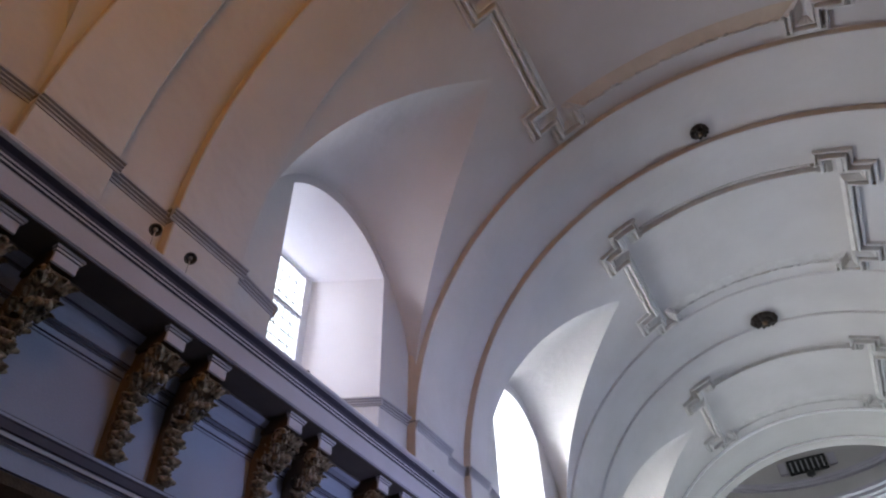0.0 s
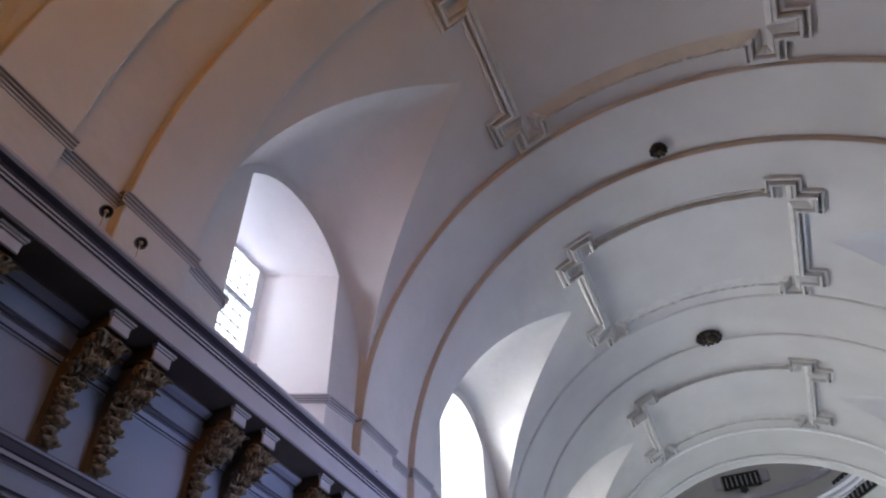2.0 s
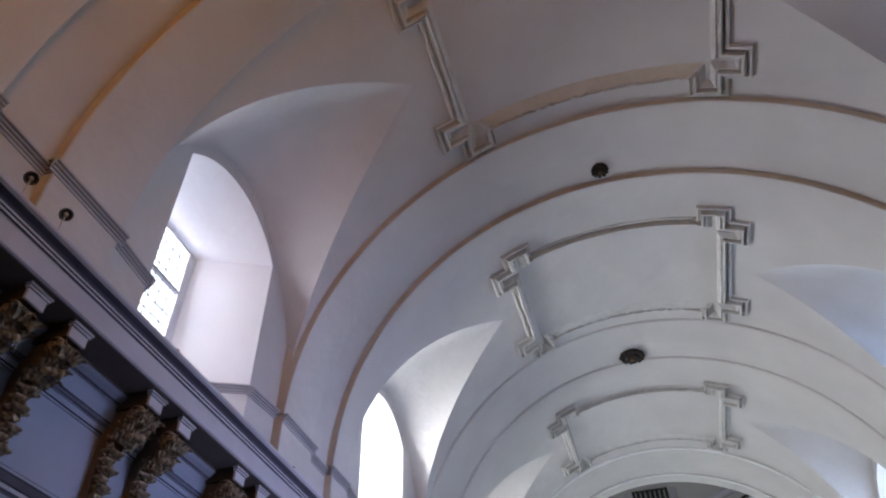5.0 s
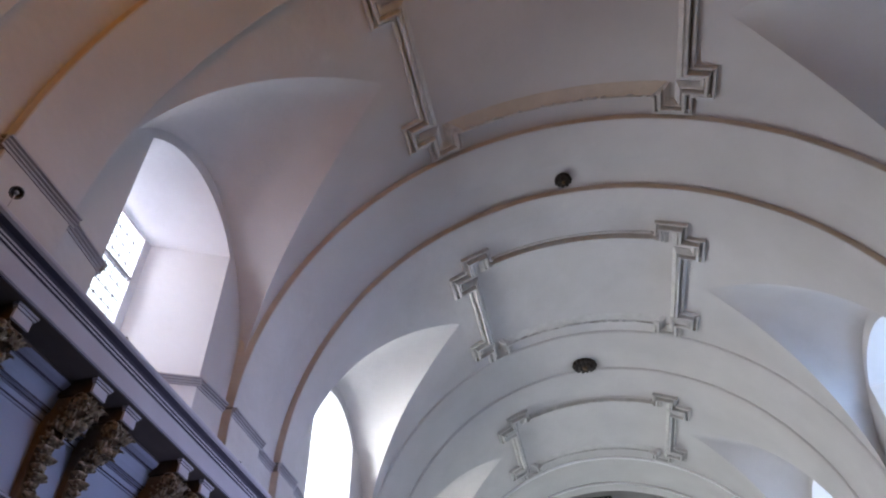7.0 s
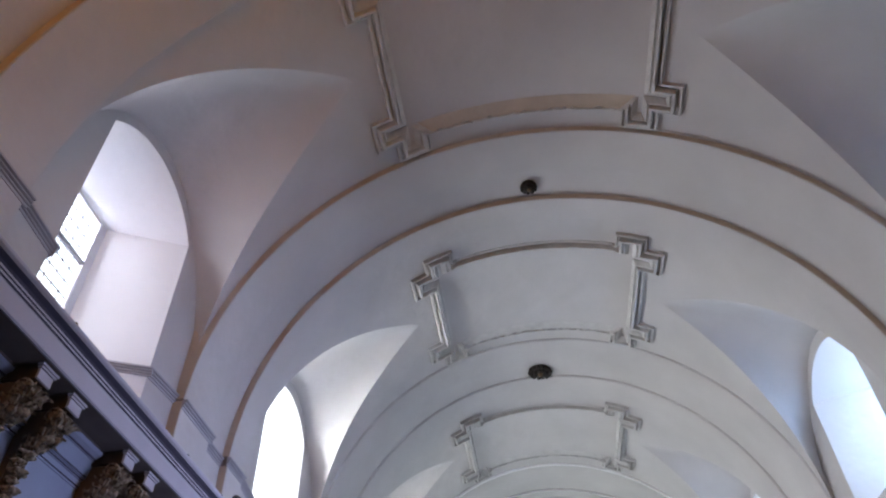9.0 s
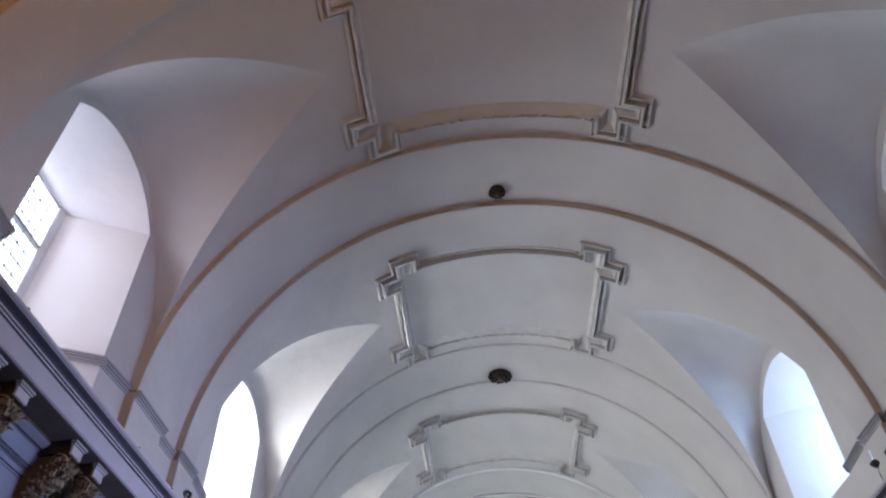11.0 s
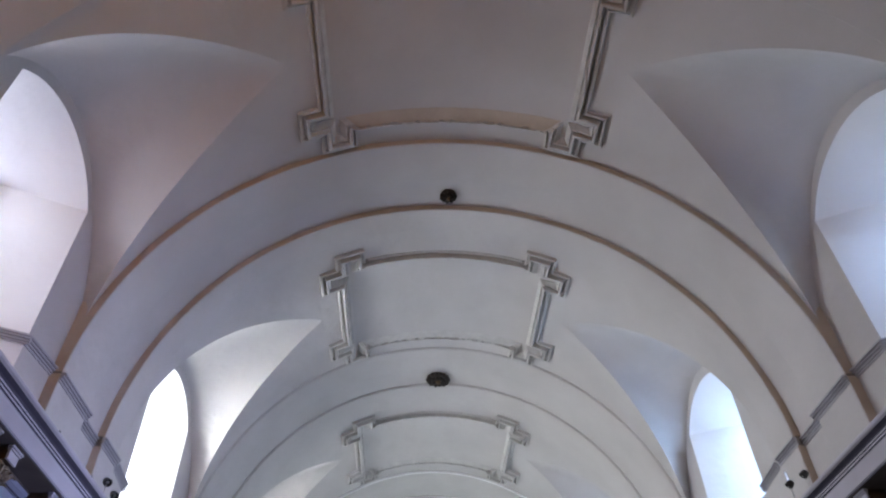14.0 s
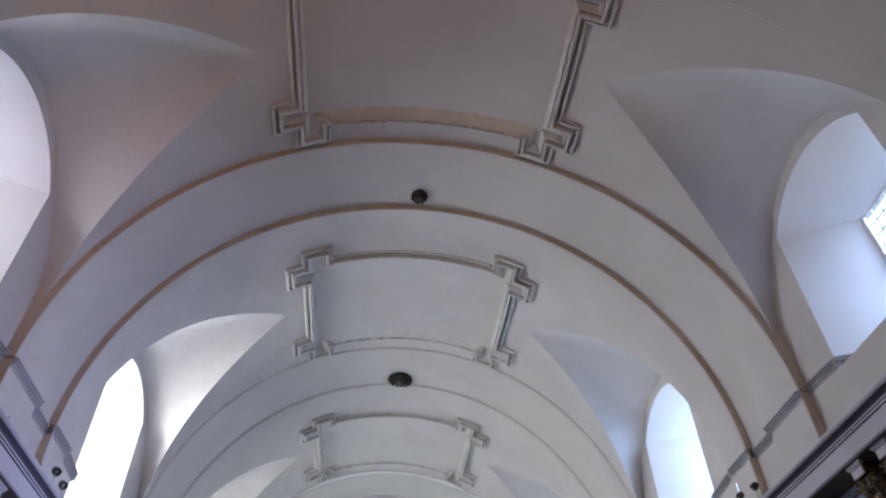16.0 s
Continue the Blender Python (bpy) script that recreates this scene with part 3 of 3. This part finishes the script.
# ---- carved bosses between the ribs ----
def build_boss(y, r):
    rnd = random.Random(int(y * 10))
    root = empty("ceiling_rosette", "dark carved wooden boss on the vault band", "boss", "bosses on the vault")
    root.location = (0.0, y, ZC + RB)
    bm = bmesh.new()
    res = bmesh.ops.create_cone(bm, cap_ends=True, segments=28, radius1=r * 0.9, radius2=r * 0.86, depth=0.10)
    for v in res["verts"]:
        v.co.z -= 0.01
    part("rim", bm, DARKEST_WOOD, root)
    n = 14 if r > 0.2 else 11
    for i in range(n):
        bm = bmesh.new()
        a = 2 * math.pi * (i + rnd.uniform(-0.15, 0.15)) / n
        lobe(bm, (r * 0.82 * math.cos(a), r * 0.82 * math.sin(a), -0.07), r * rnd.uniform(0.16, 0.23), rnd)
        part("petal", bm, DARKEST_WOOD, root, smooth=50)
    for i in range(7):
        bm = bmesh.new()
        a = 2 * math.pi * i / 7
        lobe(bm, (r * 0.42 * math.cos(a), r * 0.42 * math.sin(a), -0.10), r * 0.2, rnd)
        part("petal", bm, DARKEST_WOOD, root, smooth=50)
    bm = bmesh.new()
    lobe(bm, (0, 0, -0.13), r * 0.22, rnd)
    part("bud", bm, BOLE, root, smooth=50)
    return root


for k, c in zip(range(-2, 3), RIB_GAP):
    if k in (0, 1):
        build_boss(c + (0.08 if k == 0 else 0.10), 0.165 if k == 0 else 0.30)


# ---- spotlights on the cornice ledge ----
def build_spot():
    root = empty("spotlight", "small black spotlight on a thin stem on the cornice ledge", "spotlight", "spotlights on the cornice")
    bm = bmesh.new()
    bmesh.ops.create_cone(bm, cap_ends=True, segments=10, radius1=0.006, radius2=0.006, depth=0.44, matrix=Matrix.Translation((0, 0, 0.22)))
    part("stem", bm, PLASTER, root, "thin pale stem")
    bm = bmesh.new()
    bmesh.ops.create_cone(bm, cap_ends=True, segments=20, radius1=0.04, radius2=0.03, depth=0.02, matrix=Matrix.Translation((0, 0, 0.01)))
    part("base_plate", bm, BLACK, root)
    tilt = Matrix.Translation((0, 0, 0.47)) @ Vector((0.62, -0.42, -0.66)).to_track_quat("Z", "Y").to_matrix().to_4x4()
    bm = bmesh.new()
    rows = []
    for r, z in ((0.02, -0.06), (0.04, -0.05), (0.052, -0.016), (0.055, 0.024), (0.056, 0.042), (0.049, 0.044), (0.044, 0.024), (0.016, 0.01)):
        rows.append([tilt @ Vector((r * math.cos(2 * math.pi * j / 24), r * math.sin(2 * math.pi * j / 24), z)) for j in range(24)])
    made = grid(bm, rows, close=True)
    bm.faces.new(made[0])
    bm.faces.new(made[-1])
    body = part("lamp_head", bm, BLACK, root, smooth=40)
    bm = bmesh.new()
    bmesh.ops.create_uvsphere(bm, u_segments=16, v_segments=8, radius=0.02, matrix=tilt @ Matrix.Translation((0, 0, 0.02)))
    part("lens", bm, METAL, body, "bright bulb reflector", smooth=60)
    return root


first_spot = build_spot()
placed = False
for side, y, z in ((-1, 2.60, 3.875), (-1, 3.02, 3.875), (-1, 9.14, 3.85), (-1, 9.48, 3.82), (1, 8.88, 3.80), (1, 9.32, 3.86)):
    m = pose(side * 4.75, y, z + Z0, rz=0 if side < 0 else 180)
    if placed:
        copy_thing(first_spot, m)
    else:
        first_spot.matrix_basis, placed = m, True

# ---- crossing with its drum beyond the last rib ----
YD, RD = 27.2, 4.6


def drum_point(a, r, z):
    return (r * math.sin(a), YD + r * math.cos(a), z)


bm = bmesh.new()
ANG = [2 * math.pi * i / 64 for i in range(64)]
prof = [(RD + 1.6, 0.0), (RD + 1.6, 8.2 + Z0), (RD + 0.25, 10.9 + Z0), (RD + 0.1, 11.2 + Z0)]
grid(bm, [[drum_point(a, r, z) for a in ANG] for r, z in prof], close=True)
for f in [f for f in bm.faces if f.calc_center_median().y < YD - 3.2]:
    bm.faces.remove(f)
structure("wall_crossing", bm, PLASTER, "plastered crossing wall below the drum", "wall", smooth=40)
bm = bmesh.new()
ring = [(RD + 0.1, 11.2), (RD - 0.12, 11.25), (RD - 0.12, 11.33), (RD - 0.2, 11.4), (RD - 0.2, 11.52), (RD - 0.3, 11.6), (RD - 0.3, 11.72), (RD, 11.76)]
grid(bm, [[drum_point(a, r, z + Z0) for a in ANG] for r, z in ring], close=True)
structure("trim", bm, CORNICE, "ring cornice at the foot of the drum", "cornice", smooth=30)
bm = bmesh.new()
dome = [(RD, 11.76), (RD, 15.2), (RD - 0.1, 15.3)] + [((RD - 0.1) * math.cos(b), 15.3 + 3.2 * math.sin(b)) for b in [math.pi / 2 * i / 10 for i in range(1, 10)]]
grid(bm, [[drum_point(a, r, z + Z0) for a in ANG] for r, z in dome], close=True)
structure("ceiling_dome", bm, PLASTER, "plastered drum and dome over the crossing", "dome", smooth=40)


def build_grille(a, z0, z1, w, peak=0.0):
    root = empty("grille", "dark slatted iron grille in the drum wall", "grille")
    root.matrix_basis = Matrix.Translation(drum_point(a, RD - 0.10, 0)) @ Euler((0, 0, -a)).to_matrix().to_4x4()
    bm = bmesh.new()
    box(bm, -w / 2, w / 2, 0.0, 0.05, z0 + Z0, z1 + Z0 - 0.02)
    part("backing", bm, IRON, root)
    n = 7
    for i in range(n):
        bm = bmesh.new()
        x = -w / 2 + w * (i + 0.5) / n
        box(bm, x - 0.03, x + 0.03, -0.04, -0.002, z0 + Z0 + 0.04, z1 + Z0 - 0.04)
        part("slat", bm, LEAD, root)
    for z in (z0, z1):
        bm = bmesh.new()
        box(bm, -w / 2 - 0.05, w / 2 + 0.05, -0.06, 0.02, z + Z0 - 0.04, z + Z0 + 0.04)
        part("rail", bm, IRON, root)
    for x in (-w / 2, w / 2):
        bm = bmesh.new()
        box(bm, x - 0.05, x + 0.05, -0.06, 0.02, z0 + Z0, z1 + Z0)
        part("stile", bm, IRON, root)
    return root


build_grille(0.0, 12.97, 13.52, 1.45)
build_grille(radians(58), 10.9, 11.95, 2.0)
for s in (-1, 1):
    bm = bmesh.new()
    box(bm, s * 0.98 - 0.16, s * 0.98 + 0.16, YD + RD - 0.24, YD + RD - 0.06, 13.0 + Z0, 13.5 + Z0, bevel=0.02)
    structure("trim", bm, CORNICE, "grey pilaster block beside the drum grille", "pilaster")
bm = bmesh.new()
ring = [(RD, 12.35), (RD - 0.18, 12.38), (RD - 0.18, 12.46), (RD - 0.26, 12.52), (RD - 0.26, 12.62), (RD, 12.66)]
grid(bm, [[drum_point(a, r, z + Z0) for a in ANG] for r, z in ring], close=True)
structure("trim", bm, CORNICE, "upper string course round the drum", "cornice", smooth=30)
root = empty("floodlight", "small black floodlight below the drum grille", "floodlight")
root.location = (0.0, YD + RD - 0.34, 12.66 + Z0)
bm = bmesh.new()
box(bm, -0.16, 0.16, -0.08, 0.06, 0.0, 0.2, bevel=0.02)
part("lamp_head", bm, BLACK, root)
bm = bmesh.new()
box(bm, -0.03, 0.03, 0.06, 0.30, 0.0, 0.05)
part("bracket", bm, IRON, root)

# ---- floor and the ends of the place ----
# unseen floor, kept dark so that little light bounces up
bm = bmesh.new()
box(bm, -14, 14, -8, 40, -0.3, 0.0)
structure("floor", bm, STONE, "dark stone church floor, unseen", "floor")
# unseen wall added to shut out light from behind the camera
bm = bmesh.new()
box(bm, -5.6, 5.6, Y_START - 0.4, Y_START, 0, 12.2)
structure("wall_south", bm, PLASTER, "unseen plastered end wall added behind the camera", "wall")
bm = bmesh.new()
ring = arch_path(RB + 0.3, 0.0, 48)
big = [(x * 1.5, 0.0 if z == 0.0 else z + 2.5) for x, z in ring]
grid(bm, [[(x, y, z) for x, z in r] for r, y in ((ring, Y_END - 0.35), (big, Y_END - 0.35), (big, Y_END - 0.05), (ring, Y_END - 0.05))])
structure("wall_north", bm, PLASTER, "plastered wall round the last arch", "wall", smooth=30)


# ---- bright hazy sky outside the windows ----
def sky_material(name, colour):
    m = bpy.data.materials.new(name)
    m.use_nodes = True
    n, l = m.node_tree.nodes, m.node_tree.links
    e = n.new("ShaderNodeEmission")
    e.inputs["Color"].default_value, e.inputs["Strength"].default_value = (*colour, 1), 3.0
    l.new(e.outputs[0], n["Material Output"].inputs["Surface"])
    return m


for side, m in ((-1, sky_material("hazy_sky", (0.93, 0.96, 1.0))), (1, sky_material("clear_sky", (0.66, 0.83, 1.0)))):
    bm = bmesh.new()
    x0, x1 = sorted((side * 12.0, side * 12.1))
    box(bm, x0, x1, -12, 48, 4, 30)
    structure("backdrop", bm, m, "plain bright sky outside the windows", "sky")


# ---- small clips on the cornice edge ----
for y in (4.47, 6.97, 8.03):
    bm = bmesh.new()
    box(bm, -4.475, -4.445, y - 0.015, y + 0.015, 3.842 + Z0, 3.875 + Z0, bevel=0.005)
    tagged(new("cable_clip", finish("cable_clip", bm, IRON)), "small dark cable clip on the cornice edge", "clip", "cable clips")


# ---- dark pilasters whose carved capitals reach the architrave ----
def build_pilaster():
    root = empty("pilaster", "dark carved wooden pilaster with a leafy capital below the architrave", "pilaster", "wall pilasters")
    rnd = random.Random(9)
    top = 2.06 + Z0
    bm = bmesh.new()
    box(bm, 0.0, 0.16, -0.26, 0.26, 0.25, top - 0.55, bevel=0.012)
    part("shaft", bm, WOOD, root)
    bm = bmesh.new()
    box(bm, 0.0, 0.22, -0.32, 0.32, 0.0, 0.25, bevel=0.02)
    part("base", bm, WOOD, root)
    bm = bmesh.new()
    rows = []
    for d, w, z in ((0.17, 0.27, -0.55), (0.19, 0.29, -0.52), (0.18, 0.27, -0.48), (0.20, 0.28, -0.3), (0.26, 0.32, -0.12), (0.36, 0.38, -0.06), (0.38, 0.40, 0.0)):
        rows.append([(0.0, -w, top + z), (d, -w, top + z), (d, w, top + z), (0.0, w, top + z)])
    made = grid(bm, rows, close=True)
    bm.faces.new(made[0])
    bm.faces.new(made[-1])
    part("capital", bm, WOOD, root, "flaring carved capital")
    for sg in (-1, 1):
        bm = bmesh.new()
        rows = []
        for rr, d in ((0.09, -0.05), (0.095, 0.0), (0.08, 0.045), (0.05, 0.05), (0.045, 0.03), (0.02, 0.055)):
            rows.append([(0.36 + d, sg * 0.34 + rr * math.cos(2 * math.pi * j / 18), top - 0.11 + rr * math.sin(2 * math.pi * j / 18)) for j in range(18)])
        made = grid(bm, rows, close=True)
        bm.faces.new(made[0])
        bm.faces.new(made[-1])
        part("volute", bm, WOOD, root, smooth=40)
    for i in range(7):
        y = -0.27 + 0.09 * i
        part("acanthus_leaf", leaf(Vector((0.18, y, top - 0.46 + 0.08 * (i % 2))), Vector((1, 0.1 * (i - 3) / 3, 0)).normalized(), Vector((0.1, 0, 1)).normalized(), 0.17, 0.05), WOOD, root, smooth=50)
    return root


first_pilaster = build_pilaster()
first_pilaster.matrix_basis = pose(-5.32, 2.45, 0)
for side in (-1, 1):
    for k in range(0, 4):
        if (side, k) != (-1, 0):
            copy_thing(first_pilaster, pose(side * 5.32, 2.45 + k * P, 0, rz=0 if side < 0 else 180))
